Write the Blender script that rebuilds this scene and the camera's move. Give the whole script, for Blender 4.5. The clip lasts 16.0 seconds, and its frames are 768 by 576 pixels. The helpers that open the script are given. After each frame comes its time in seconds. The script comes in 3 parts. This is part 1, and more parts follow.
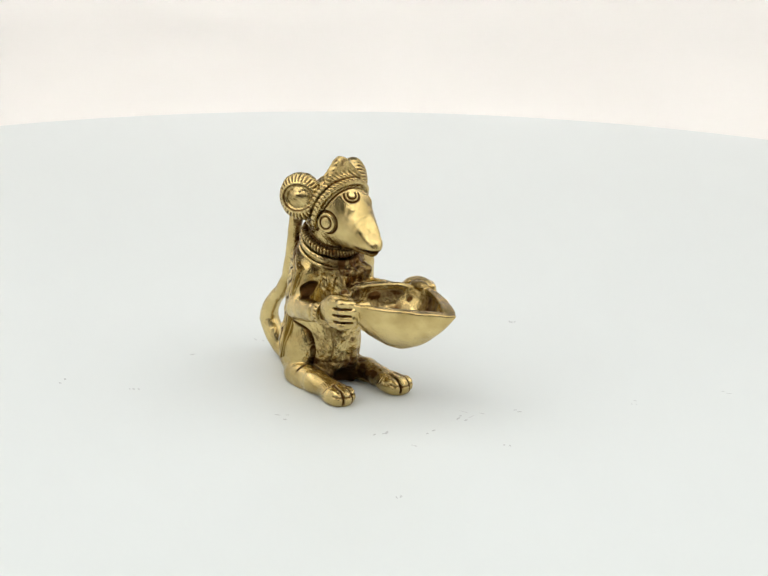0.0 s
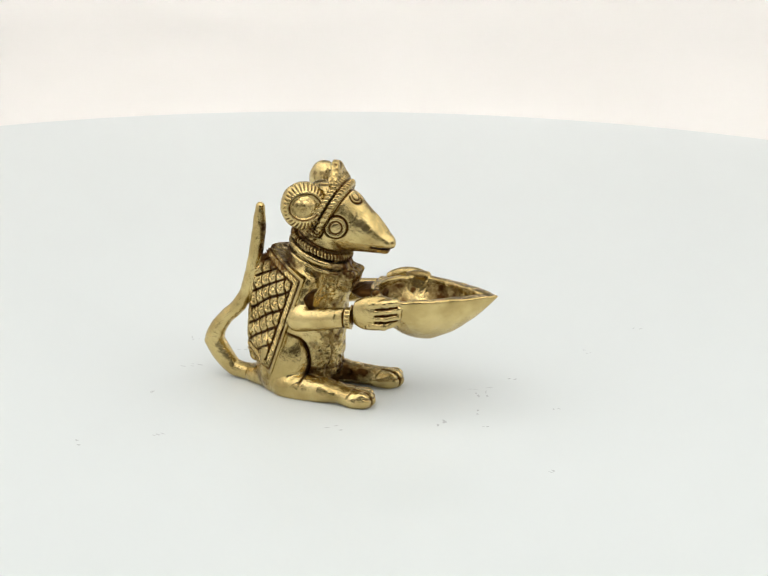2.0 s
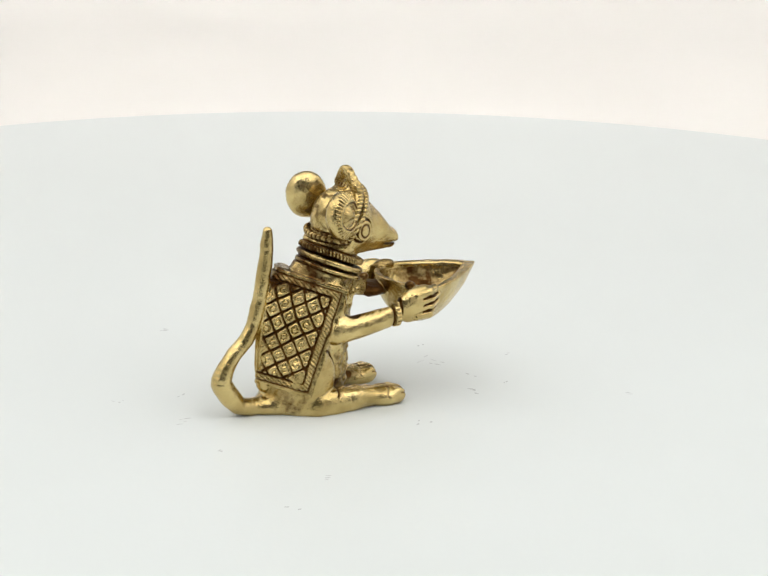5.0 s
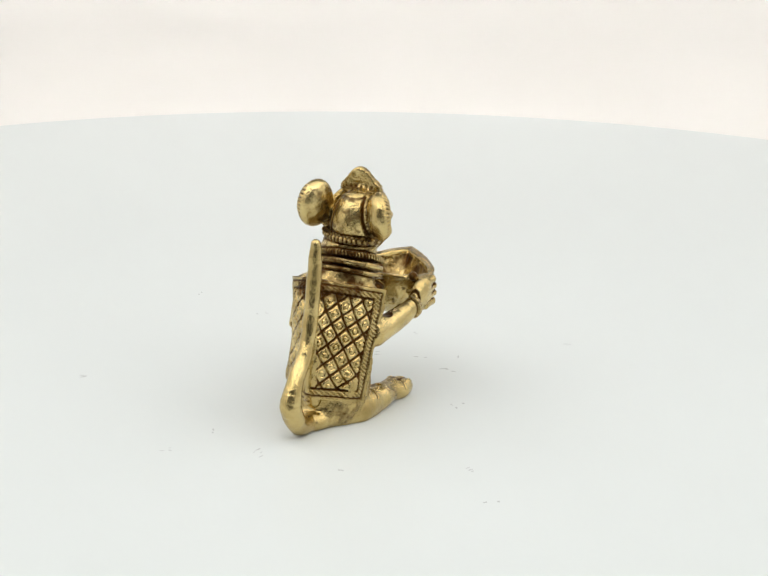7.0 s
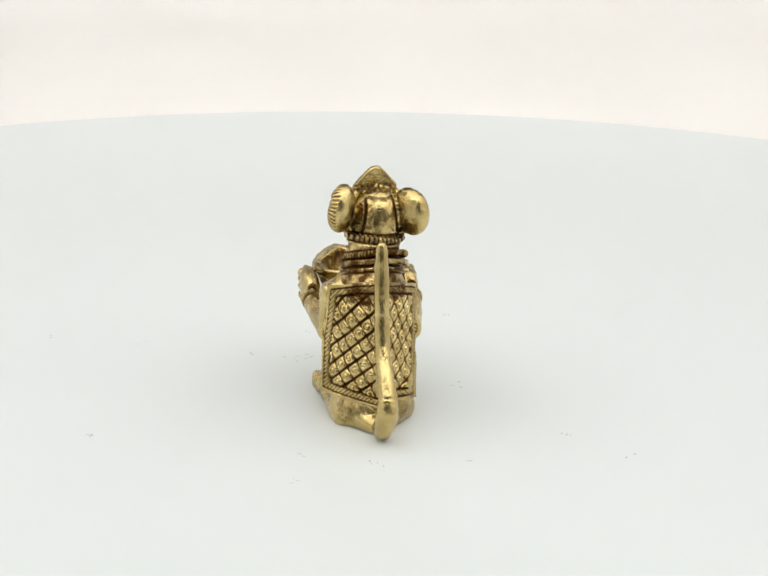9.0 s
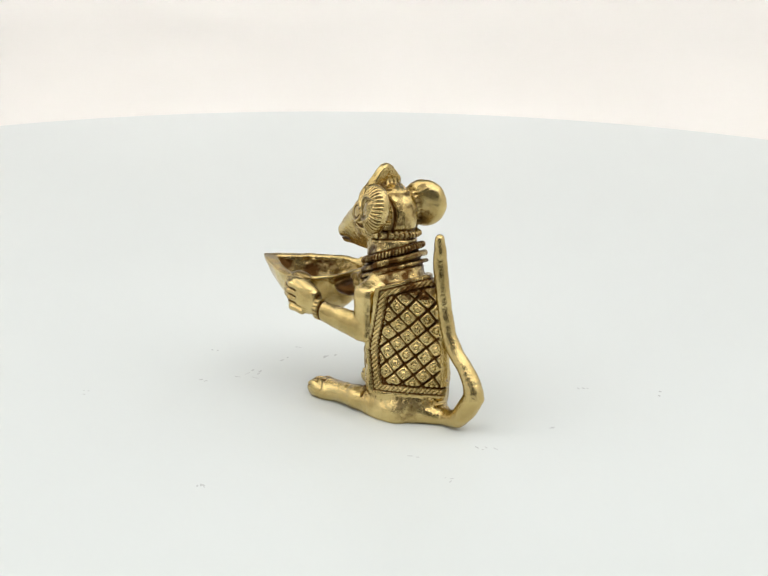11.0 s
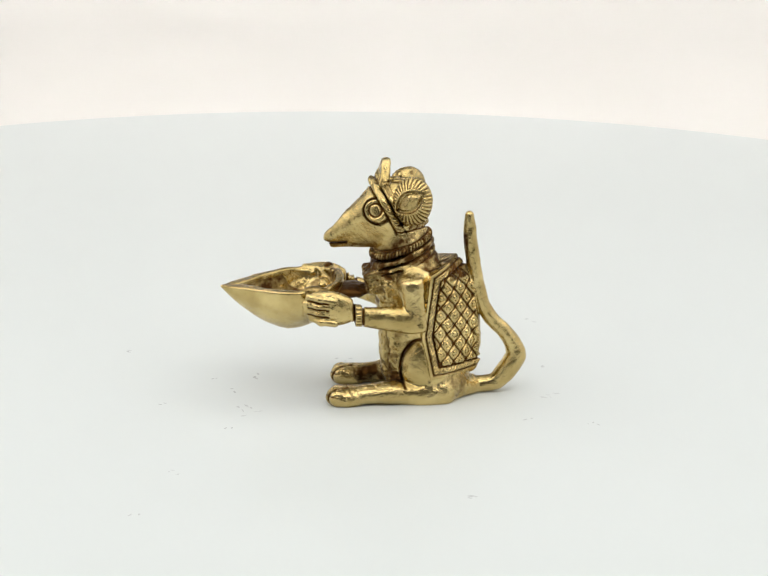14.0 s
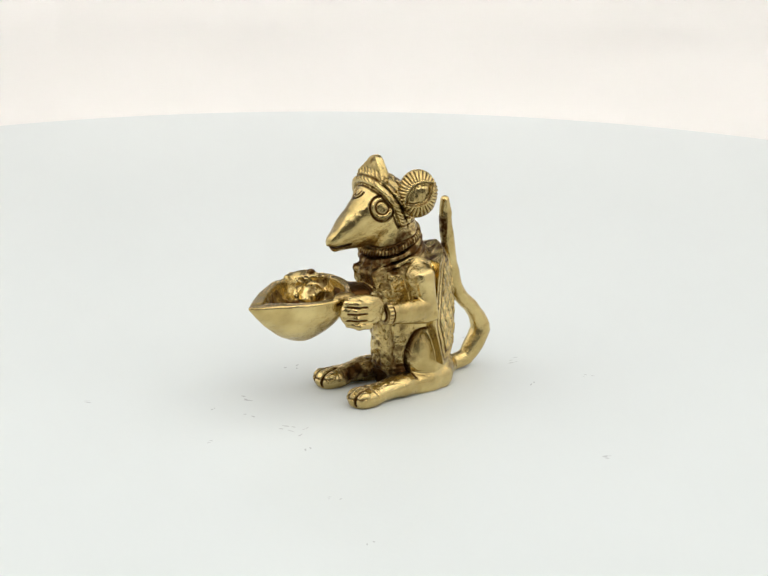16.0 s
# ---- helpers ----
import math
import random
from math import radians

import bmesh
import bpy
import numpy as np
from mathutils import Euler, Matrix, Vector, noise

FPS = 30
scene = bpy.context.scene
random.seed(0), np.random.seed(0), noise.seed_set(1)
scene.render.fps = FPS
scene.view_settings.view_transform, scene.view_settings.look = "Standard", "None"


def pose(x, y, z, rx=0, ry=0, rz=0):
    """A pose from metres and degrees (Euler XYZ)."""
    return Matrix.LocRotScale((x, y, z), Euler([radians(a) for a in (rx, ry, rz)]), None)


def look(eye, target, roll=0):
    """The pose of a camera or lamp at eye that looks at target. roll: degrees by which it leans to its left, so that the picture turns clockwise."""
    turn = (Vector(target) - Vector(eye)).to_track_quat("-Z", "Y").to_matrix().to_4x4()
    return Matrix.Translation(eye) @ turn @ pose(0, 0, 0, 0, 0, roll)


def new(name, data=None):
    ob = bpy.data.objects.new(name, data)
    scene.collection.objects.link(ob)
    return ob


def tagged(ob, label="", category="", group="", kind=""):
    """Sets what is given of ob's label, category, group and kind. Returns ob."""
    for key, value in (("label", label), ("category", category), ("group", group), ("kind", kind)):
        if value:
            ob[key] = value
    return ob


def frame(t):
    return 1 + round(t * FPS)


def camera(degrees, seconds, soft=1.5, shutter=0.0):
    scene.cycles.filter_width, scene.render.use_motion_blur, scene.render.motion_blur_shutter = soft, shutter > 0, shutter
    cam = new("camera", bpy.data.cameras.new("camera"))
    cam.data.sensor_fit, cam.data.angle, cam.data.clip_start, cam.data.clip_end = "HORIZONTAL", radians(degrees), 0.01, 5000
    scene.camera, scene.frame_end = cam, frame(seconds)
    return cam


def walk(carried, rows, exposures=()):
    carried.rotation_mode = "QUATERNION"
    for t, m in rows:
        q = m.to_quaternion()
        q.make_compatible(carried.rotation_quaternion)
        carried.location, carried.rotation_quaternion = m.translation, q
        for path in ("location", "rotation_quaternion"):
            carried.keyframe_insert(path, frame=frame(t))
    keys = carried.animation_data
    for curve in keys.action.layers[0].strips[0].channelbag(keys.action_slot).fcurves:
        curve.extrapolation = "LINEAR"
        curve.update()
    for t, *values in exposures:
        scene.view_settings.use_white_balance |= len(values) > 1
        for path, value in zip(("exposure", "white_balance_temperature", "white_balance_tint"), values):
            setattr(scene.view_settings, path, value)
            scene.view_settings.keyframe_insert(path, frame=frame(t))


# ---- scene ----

# ---- camera: stands still on a stand in front of the turntable ----
cam = camera(19.207, 16.0, soft=1.4)
EYE = (0.0, -0.51323, 0.18808)
AIM = (EYE[0] + 0.0101126, EYE[1] + 0.9537656, EYE[2] - 0.3003814)
walk(cam, [(0.0, look(EYE, AIM, 0.824)), (16.0, look(EYE, AIM, 0.824))], exposures=[(0.0, 0.0), (16.0, 0.0)])

# ---- world and lights ----
world = bpy.data.worlds.new("room_light")
scene.world = world
world.use_nodes = True
world.node_tree.nodes["Background"].inputs["Color"].default_value = (0.9, 0.95, 1.0, 1)
world.node_tree.nodes["Background"].inputs["Strength"].default_value = 0.3


def area_lamp(name, eye, aim, sx, sy, watts, colour):
    data = bpy.data.lights.new(name, "AREA")
    data.shape, data.size, data.size_y, data.energy, data.color = "RECTANGLE", sx, sy, watts, colour
    ob = new(name, data)
    ob.matrix_world = look(eye, aim)
    return tagged(ob, "unseen flat white light panel, a tent light or added fill", "light panel")


area_lamp("lamp_top", (0.0, -0.15, 0.94), (0.0, -0.12, 0.0), 1.3, 1.1, 4.68, (1.0, 0.997, 0.993))
area_lamp("lamp_west", (-0.68, -0.02, 0.46), (0.0, 0.0, 0.1), 1.2, 0.8, 3.3, (1.0, 0.997, 0.993))
area_lamp("lamp_east", (0.68, -0.02, 0.46), (0.0, 0.0, 0.1), 1.2, 0.8, 3.3, (1.0, 0.997, 0.993))
# unseen strip added above the camera to weaken the cast shadows
area_lamp("front_fill", (0.0, -0.62, 0.90), (0.0, 0.0, 0.02), 1.2, 0.10, 2.3, (1.0, 0.997, 0.993))
# unseen strip added behind the turntable to brighten the backdrop's foot
area_lamp("back_fill", (0.0, 0.60, 0.32), (0.0, 0.70, -0.09), 1.25, 0.10, 3.05, (1.0, 0.96, 0.92))

# ---- materials ----


def material(name):
    m = bpy.data.materials.new(name)
    m.use_nodes = True
    t = m.node_tree
    return m, t, t.nodes["Principled BSDF"]


def node(t, kind, **values):
    n = t.nodes.new(kind)
    for k, v in values.items():
        n.inputs[k].default_value = v
    return n


def ramp(t, stops):
    n = t.nodes.new("ShaderNodeValToRGB")
    e = n.color_ramp.elements
    while len(e) < len(stops):
        e.new(0.5)
    for el, (pos, c) in zip(e, stops):
        el.position, el.color = pos, (*c, 1)
    return n


def plain(name, colour, rough, grain=60.0, vary=0.04, bump=0.05):
    """A plain matt surface with a faint mottle and fine relief."""
    m, t, b = material(name)
    co = t.nodes.new("ShaderNodeTexCoord")
    n1 = node(t, "ShaderNodeTexNoise", Scale=grain * 0.12, Detail=3.0)
    n2 = node(t, "ShaderNodeTexNoise", Scale=grain * 10, Detail=2.0)
    t.links.new(co.outputs["Object"], n1.inputs["Vector"])
    t.links.new(co.outputs["Object"], n2.inputs["Vector"])
    r = ramp(t, [(0.3, [c * (1 - vary) for c in colour]), (0.7, [min(1, c * (1 + vary * 0.5)) for c in colour])])
    t.links.new(n1.outputs["Fac"], r.inputs["Fac"])
    t.links.new(r.outputs["Color"], b.inputs["Base Color"])
    b.inputs["Roughness"].default_value = rough
    bp = node(t, "ShaderNodeBump", Strength=bump, Distance=0.0005)
    t.links.new(n2.outputs["Fac"], bp.inputs["Height"])
    t.links.new(bp.outputs["Normal"], b.inputs["Normal"])
    return m


def brass():
    """Cast brass, polished on the high places, brown tarnish in the cuts and shade painted into some hollows (the
    mesh's per-vertex values).
    """
    m, t, b = material("brass")
    co = t.nodes.new("ShaderNodeTexCoord")
    big = node(t, "ShaderNodeTexNoise", Scale=160.0, Detail=5.0)
    fine = node(t, "ShaderNodeTexNoise", Scale=1300.0, Detail=5.0, Roughness=0.65)
    for n in (big, fine):
        t.links.new(co.outputs["Object"], n.inputs["Vector"])
    mid = node(t, "ShaderNodeTexNoise", Scale=520.0, Detail=3.0)
    t.links.new(co.outputs["Object"], mid.inputs["Vector"])
    tone = ramp(t, [(0.3, (0.42, 0.312, 0.12)), (0.46, (0.54, 0.408, 0.167)), (0.68, (0.70, 0.55, 0.25))])
    t.links.new(big.outputs["Fac"], tone.inputs["Fac"])
    pat = t.nodes.new("ShaderNodeAttribute")
    pat.attribute_name = "patina_shade"
    # broken edge of the tarnish and of the painted shade
    add = t.nodes.new("ShaderNodeMath")
    add.operation = "MULTIPLY_ADD"
    t.links.new(fine.outputs["Fac"], add.inputs[0])
    add.inputs[1].default_value = 0.8
    t.links.new(pat.outputs["Fac"], add.inputs[2])
    edge = ramp(t, [(0.5, (0, 0, 0)), (1.12, (1, 1, 1))])
    t.links.new(add.outputs[0], edge.inputs["Fac"])
    mix = t.nodes.new("ShaderNodeMix")
    mix.data_type = "RGBA"
    t.links.new(edge.outputs["Color"], mix.inputs["Factor"])
    t.links.new(tone.outputs["Color"], mix.inputs["A"])
    mix.inputs["B"].default_value = (0.09, 0.041, 0.011, 1)
    t.links.new(mix.outputs["Result"], b.inputs["Base Color"])
    b.inputs["Metallic"].default_value = 1.0
    rr = t.nodes.new("ShaderNodeMapRange")
    rr.inputs["To Min"].default_value, rr.inputs["To Max"].default_value = 0.18, 0.42
    t.links.new(edge.outputs["Color"], rr.inputs["Value"])
    t.links.new(rr.outputs["Result"], b.inputs["Roughness"])
    b1 = node(t, "ShaderNodeBump", Strength=0.38, Distance=0.0004)
    b2 = node(t, "ShaderNodeBump", Strength=0.3, Distance=0.0012)
    t.links.new(fine.outputs["Fac"], b1.inputs["Height"])
    t.links.new(big.outputs["Fac"], b2.inputs["Height"])
    t.links.new(b1.outputs["Normal"], b2.inputs["Normal"])
    b3 = node(t, "ShaderNodeBump", Strength=0.25, Distance=0.0006)
    t.links.new(mid.outputs["Fac"], b3.inputs["Height"])
    t.links.new(b2.outputs["Normal"], b3.inputs["Normal"])
    t.links.new(b3.outputs["Normal"], b.inputs["Normal"])
    return m


BRASS = brass()
PLATTER = plain("platter_white", (0.70, 0.738, 0.724), 0.42, 60, 0.015, 0.04)
CLOTH = plain("tent_cloth", (0.90, 0.885, 0.86), 0.9, 40, 0.02, 0.1)
TABLE = plain("table_board", (0.6, 0.6, 0.58), 0.6, 40, 0.05, 0.1)
SCUFF = plain("scuff_grey", (0.56, 0.58, 0.575), 0.8, 400, 0.2, 0.2)
ROOM = plain("room_wall", (0.10, 0.095, 0.09), 0.8, 20, 0.1, 0.1)
HOUSING = plain("housing_grey", (0.5, 0.5, 0.5), 0.5, 60, 0.05, 0.05)

# ---- mesh helpers ----


def mesh_object(name, bm, mat, parent=None, label=""):
    me = bpy.data.meshes.new(name)
    bm.to_mesh(me)
    bm.free()
    me.materials.append(mat)
    ob = new(name, me)
    ob.parent = parent
    if label:
        ob["label"] = label
    return ob


def slab(name, x0, x1, y0, y1, z0, z1, mat, label, category):
    bm = bmesh.new()
    bmesh.ops.create_cube(bm, size=1)
    bmesh.ops.scale(bm, vec=(x1 - x0, y1 - y0, z1 - z0), verts=bm.verts)
    bmesh.ops.translate(bm, vec=((x0 + x1) / 2, (y0 + y1) / 2, (z0 + z1) / 2), verts=bm.verts)
    return tagged(mesh_object(name, bm, mat), label, category, kind="structure")


def lathe(name, profile, n, mat, parent=None, label=""):
    """A turned solid: profile of (radius, z) from the axis at the top to the axis below."""
    bm = bmesh.new()
    rings = []
    for r, z in profile:
        if r == 0:
            rings.append([bm.verts.new((0, 0, z))])
        else:
            rings.append([bm.verts.new((r * math.cos(2 * math.pi * i / n), r * math.sin(2 * math.pi * i / n), z)) for i in range(n)])
    for a, b in zip(rings, rings[1:]):
        for i in range(n):
            j = (i + 1) % n
            loop = [a[i % len(a)], b[i % len(b)], b[j % len(b)], a[j % len(a)]]
            loop = [v for k, v in enumerate(loop) if v not in loop[:k]]
            if len(loop) > 2:
                bm.faces.new(loop)
    bmesh.ops.recalc_face_normals(bm, faces=bm.faces)
    for f in bm.faces:
        f.smooth = True
    ob = mesh_object(name, bm, mat, parent, label)
    ob.data.set_sharp_from_angle(angle=radians(40))
    return ob


# ---- the light tent ----
slab("floor", -0.75, 0.75, -0.95, 0.95, -0.12, -0.09, TABLE, "pale grey table board under the light tent", "table")
slab("wall_west", -0.72, -0.70, -0.9, 0.9, -0.09, 0.97, CLOTH, "white cloth side wall of the light tent", "wall")
slab("wall_east", 0.70, 0.72, -0.9, 0.9, -0.09, 0.97, CLOTH, "white cloth side wall of the light tent", "wall")
slab("wall_south", -0.70, 0.70, -0.9, -0.88, -0.09, 0.97, ROOM, "dim grey room wall before the open tent", "wall")
slab("wall_north", -0.70, 0.70, 0.88, 0.9, -0.09, 0.97, CLOTH, "white cloth rear wall of the light tent", "wall")
slab("ceiling", -0.72, 0.72, -0.9, 0.9, 0.97, 0.99, CLOTH, "white cloth roof of the light tent", "ceiling")


def backdrop():
    """A white sheet hung behind the turntable, curved forward at its foot."""
    bm = bmesh.new()
    prof = [(0.40, -0.088), (0.55, -0.088)] + [(0.55 + 0.2 * math.sin(a), 0.112 - 0.2 * math.cos(a)) for a in [radians(10 * k) for k in range(1, 9)]] + [(0.75, 0.15), (0.75, 0.5), (0.75, 0.965)]
    rows = []
    for y, z in prof:
        rows.append([bm.verts.new((x, y, z)) for x in np.linspace(-0.69, 0.69, 9)])
    for a, b in zip(rows, rows[1:]):
        for i in range(8):
            bm.faces.new((a[i], a[i + 1], b[i + 1], b[i])).smooth = True
    bmesh.ops.solidify(bm, geom=bm.faces[:], thickness=0.001)
    return tagged(mesh_object("backdrop", bm, CLOTH), "warm white seamless backdrop sheet behind the turntable", "backdrop", kind="structure")


backdrop()

# ---- the turntable ----


def turntable():
    root = tagged(new("turntable"), "large round white turntable with a few grey scuffs, turning", "turntable")
    lathe("platter", [(0, 0), (0.2985, 0), (0.2996, -0.0004), (0.3, -0.0015), (0.3, -0.014), (0.298, -0.016), (0, -0.016)], 256, PLATTER, root, "smooth satin white round platter")
    lathe("base", [(0, -0.016), (0.11, -0.016), (0.12, -0.025), (0.12, -0.085), (0.118, -0.09), (0, -0.09)], 96, HOUSING, root, "grey plastic base")
    return root


TURNTABLE = turntable()

# ---- the brass mouse ----
STEP = 0.18
LOW, HIGH = np.array([-42.0, -17.0, -0.75]), np.array([36.5, 17.0, 60.0])


class Clay:
    """A distance field in millimetres on a grid: forms are blended on, cut away and engraved, then skinned as one mesh."""

    def __init__(self):
        n = np.ceil((HIGH - LOW) / STEP).astype(int)
        self.ax = [(LOW[i] + STEP * np.arange(n[i])).astype(np.float32) for i in range(3)]
        self.d = np.full(n, 6.0, np.float32)
        self.p = np.zeros(n, np.float32)

    def box(self, low, high):
        s = []
        for i in range(3):
            a = max(0, int((low[i] - LOW[i]) / STEP))
            b = min(len(self.ax[i]), int((high[i] - LOW[i]) / STEP) + 2)
            s.append(slice(a, max(a + 1, b)))
        s = tuple(s)
        x, y, z = (self.ax[i][s[i]] for i in range(3))
        return s, x[:, None, None], y[None, :, None], z[None, None, :]

    def add(self, low, high, f, k=0.6, pat=0.0):
        s, x, y, z = self.box(np.array(low) - 1.5 - k, np.array(high) + 1.5 + k)
        d, e = self.d[s], f(x, y, z).astype(np.float32)
        self.p[s] = np.where(e < d, pat, self.p[s])
        if k > 0:
            h = np.maximum(k - np.abs(d - e), 0) / k
            self.d[s] = np.minimum(d, e) - h * h * k * 0.25
        else:
            self.d[s] = np.minimum(d, e)

    def cut(self, low, high, f, k=0.3, pat=0.0):
        s, x, y, z = self.box(np.array(low) - 1 - k, np.array(high) + 1 + k)
        d, e = self.d[s], -f(x, y, z).astype(np.float32)
        h = np.maximum(k - np.abs(d - e), 0) / k
        if pat > 0:
            self.p[s] = np.where(e > d - 0.25, np.maximum(self.p[s], pat), self.p[s])
        self.d[s] = np.maximum(d, e) + h * h * k * 0.25

    def engrave(self, low, high, f, pat=1.0):
        """f gives the depth to be taken off (below zero: put on) near the surface; cuts hold tarnish."""
        s, x, y, z = self.box(low, high)
        g = np.broadcast_to(f(x, y, z), self.d[s].shape).astype(np.float32)
        near = np.abs(self.d[s]) < 2.0
        self.d[s] += np.where(near, g, 0)
        if pat > 0:
            self.p[s] = np.where(near & (g > 0.05), np.maximum(self.p[s], np.minimum(pat, g * 3.2)), self.p[s])

    # browns the metal in f's region: tarnish, and shade painted into hollows
    def stain_shade(self, low, high, f):
        s, x, y, z = self.box(low, high)
        self.p[s] = np.maximum(self.p[s], f(x, y, z).astype(np.float32))

    def skin(self, name, mat):
        """The zero surface as one mesh: a vertex in each crossed cell, a face on each crossed grid edge."""
        d, n = self.d, np.array(self.d.shape)
        neg = d < 0
        cnt = np.zeros(n - 1, np.int8)
        for i in (0, 1):
            for j in (0, 1):
                for k in (0, 1):
                    cnt += neg[i:n[0] - 1 + i, j:n[1] - 1 + j, k:n[2] - 1 + k]
        cells = np.argwhere((cnt > 0) & (cnt < 8))
        index = np.full(n - 1, -1, np.int32)
        index[tuple(cells.T)] = np.arange(len(cells))
        tot, num = np.zeros((len(cells), 3)), np.zeros(len(cells))
        corners = [(i, j, k) for i in (0, 1) for j in (0, 1) for k in (0, 1)]
        val = {c: d[tuple((cells + c).T)].astype(float) for c in corners}
        for c in corners:
            for a in range(3):
                if c[a] == 0:
                    e = list(c)
                    e[a] = 1
                    u, v = val[c], val[tuple(e)]
                    cross = (u < 0) != (v < 0)
                    f = np.where(cross, u / np.where(cross, u - v, 1), 0)
                    pt = np.tile(np.array(c, float), (len(cells), 1))
                    pt[:, a] += f
                    tot += pt * cross[:, None]
                    num += cross
        verts = LOW + STEP * (cells + tot / num[:, None])
        pat = np.mean([self.p[tuple((cells + c).T)] for c in corners], axis=0)
        faces = []
        for a in range(3):
            b, c = (a + 1) % 3, (a + 2) % 3
            lo = [slice(1, -1)] * 3
            hi = [slice(1, -1)] * 3
            lo[a], hi[a] = slice(0, -1), slice(1, None)
            u, v = neg[tuple(lo)], neg[tuple(hi)]
            e = np.argwhere(u != v)
            off = np.ones(3, int)
            off[a] = 0
            e = e + off
            quad = []
            for db, dc in ((-1, -1), (0, -1), (0, 0), (-1, 0)):
                q = e.copy()
                q[:, b] += db
                q[:, c] += dc
                quad.append(index[tuple(q.T)])
            quad = np.stack(quad, 1)
            flip = neg[tuple((e).T)]
            quad[~flip] = quad[~flip][:, ::-1]
            faces.append(quad)
        faces = np.concatenate(faces)
        me = bpy.data.meshes.new(name)
        me.vertices.add(len(verts))
        me.vertices.foreach_set("co", (verts * 0.001).astype(np.float32).ravel())
        me.loops.add(faces.size)
        me.loops.foreach_set("vertex_index", faces.astype(np.int32).ravel())
        me.polygons.add(len(faces))
        me.polygons.foreach_set("loop_start", np.arange(0, faces.size, 4, dtype=np.int32))
        me.update(calc_edges=True)
        me.polygons.foreach_set("use_smooth", np.ones(len(faces), bool))
        at = me.attributes.new("patina_shade", "FLOAT", "POINT")
        at.data.foreach_set("value", pat.astype(np.float32))
        me.materials.append(mat)
        me.validate()
        return new(name, me)


def turn_of(rx=0, ry=0, rz=0):
    return np.array(Euler([radians(a) for a in (rx, ry, rz)]).to_matrix())


def facing(n, up=(0, 0, 1)):
    """Columns: side, up and the given normal."""
    n = np.array(n, float) / np.linalg.norm(n)
    s = np.cross(up, n)
    s /= np.linalg.norm(s)
    return np.stack([s, np.cross(n, s), n], 1)


def inside_of(c, m, x, y, z):
    x, y, z = x - c[0], y - c[1], z - c[2]
    return [m[0, i] * x + m[1, i] * y + m[2, i] * z for i in range(3)]


EYE3 = np.eye(3)


def ellipsoid(c, r, m=EYE3):
    def f(x, y, z):
        a, b, e = inside_of(c, m, x, y, z)
        k0 = np.sqrt((a / r[0]) ** 2 + (b / r[1]) ** 2 + (e / r[2]) ** 2)
        k1 = np.sqrt((a / r[0] ** 2) ** 2 + (b / r[1] ** 2) ** 2 + (e / r[2] ** 2) ** 2) + 1e-6
        return k0 * (k0 - 1) / k1
    return f


def block(c, h, r, m=EYE3):
    def f(x, y, z):
        q = [np.abs(v) - (hh - r) for v, hh in zip(inside_of(c, m, x, y, z), h)]
        return np.sqrt(sum(np.maximum(v, 0) ** 2 for v in q)) + np.minimum(np.maximum(np.maximum(q[0], q[1]), q[2]), 0) - r
    return f


def limb(a, b, ra, rb, squash=(1, 1, 1)):
    """A tapered rod with round ends; squash widens it along the axes."""
    a, b, s = np.array(a, float), np.array(b, float), np.array(squash, float)
    a, b = a / s, b / s
    ba = b - a
    l2 = ba @ ba

    def f(x, y, z):
        x, y, z = x / s[0], y / s[1], z / s[2]
        t = np.clip(((x - a[0]) * ba[0] + (y - a[1]) * ba[1] + (z - a[2]) * ba[2]) / l2, 0, 1)
        return np.sqrt((x - a[0] - t * ba[0]) ** 2 + (y - a[1] - t * ba[1]) ** 2 + (z - a[2] - t * ba[2]) ** 2) - (ra + (rb - ra) * t)
    return f


def spread(*fs):
    def f(x, y, z):
        d = fs[0](x, y, z)
        for g in fs[1:]:
            d = np.minimum(d, g(x, y, z))
        return d
    return f


def blend(k, *fs):
    def f(x, y, z):
        d = fs[0](x, y, z)
        for g in fs[1:]:
            e = g(x, y, z)
            h = np.maximum(k - np.abs(d - e), 0) / k
            d = np.minimum(d, e) - h * h * k * 0.25
        return d
    return f


def cord(surface, plane, r, proud=0.3):
    """A cord laid on a surface where the plane meets it."""
    def f(x, y, z):
        return np.sqrt((surface(x, y, z) - proud) ** 2 + plane(x, y, z) ** 2) - r
    return f


def groove(d, w):
    """1 on the line, falling to 0 at w."""
    return np.clip(1 - np.abs(d) / w, 0, 1)


LATTICE = np.random.RandomState(7).uniform(-1, 1, (32, 32, 32)).astype(np.float32)


def lumps(x, y, z, cell):
    """Smooth random values between -1 and 1, one lump to a cell of so many mm."""
    p = [np.broadcast_arrays(x, y, z)[i] / cell + 64.3 for i in range(3)]
    i = [np.floor(v).astype(np.int32) for v in p]
    f = [v - j for v, j in zip(p, i)]
    f = [v * v * (3 - 2 * v) for v in f]
    lo, hi = [v & 31 for v in i], [(v + 1) & 31 for v in i]
    r = 0
    for a in (0, 1):
        for b in (0, 1):
            for c in (0, 1):
                w = (f[0] if a else 1 - f[0]) * (f[1] if b else 1 - f[1]) * (f[2] if c else 1 - f[2])
                r = r + w * LATTICE[(hi if a else lo)[0], (hi if b else lo)[1], (hi if c else lo)[2]]
    return r


def bump_noise(x, y, z, s):
    """Uneven lumps of about s mm in two sizes."""
    return 1.1 * lumps(x, y, z, s * 0.6) + 0.6 * lumps(y + 3.1, z, x, s * 0.3)


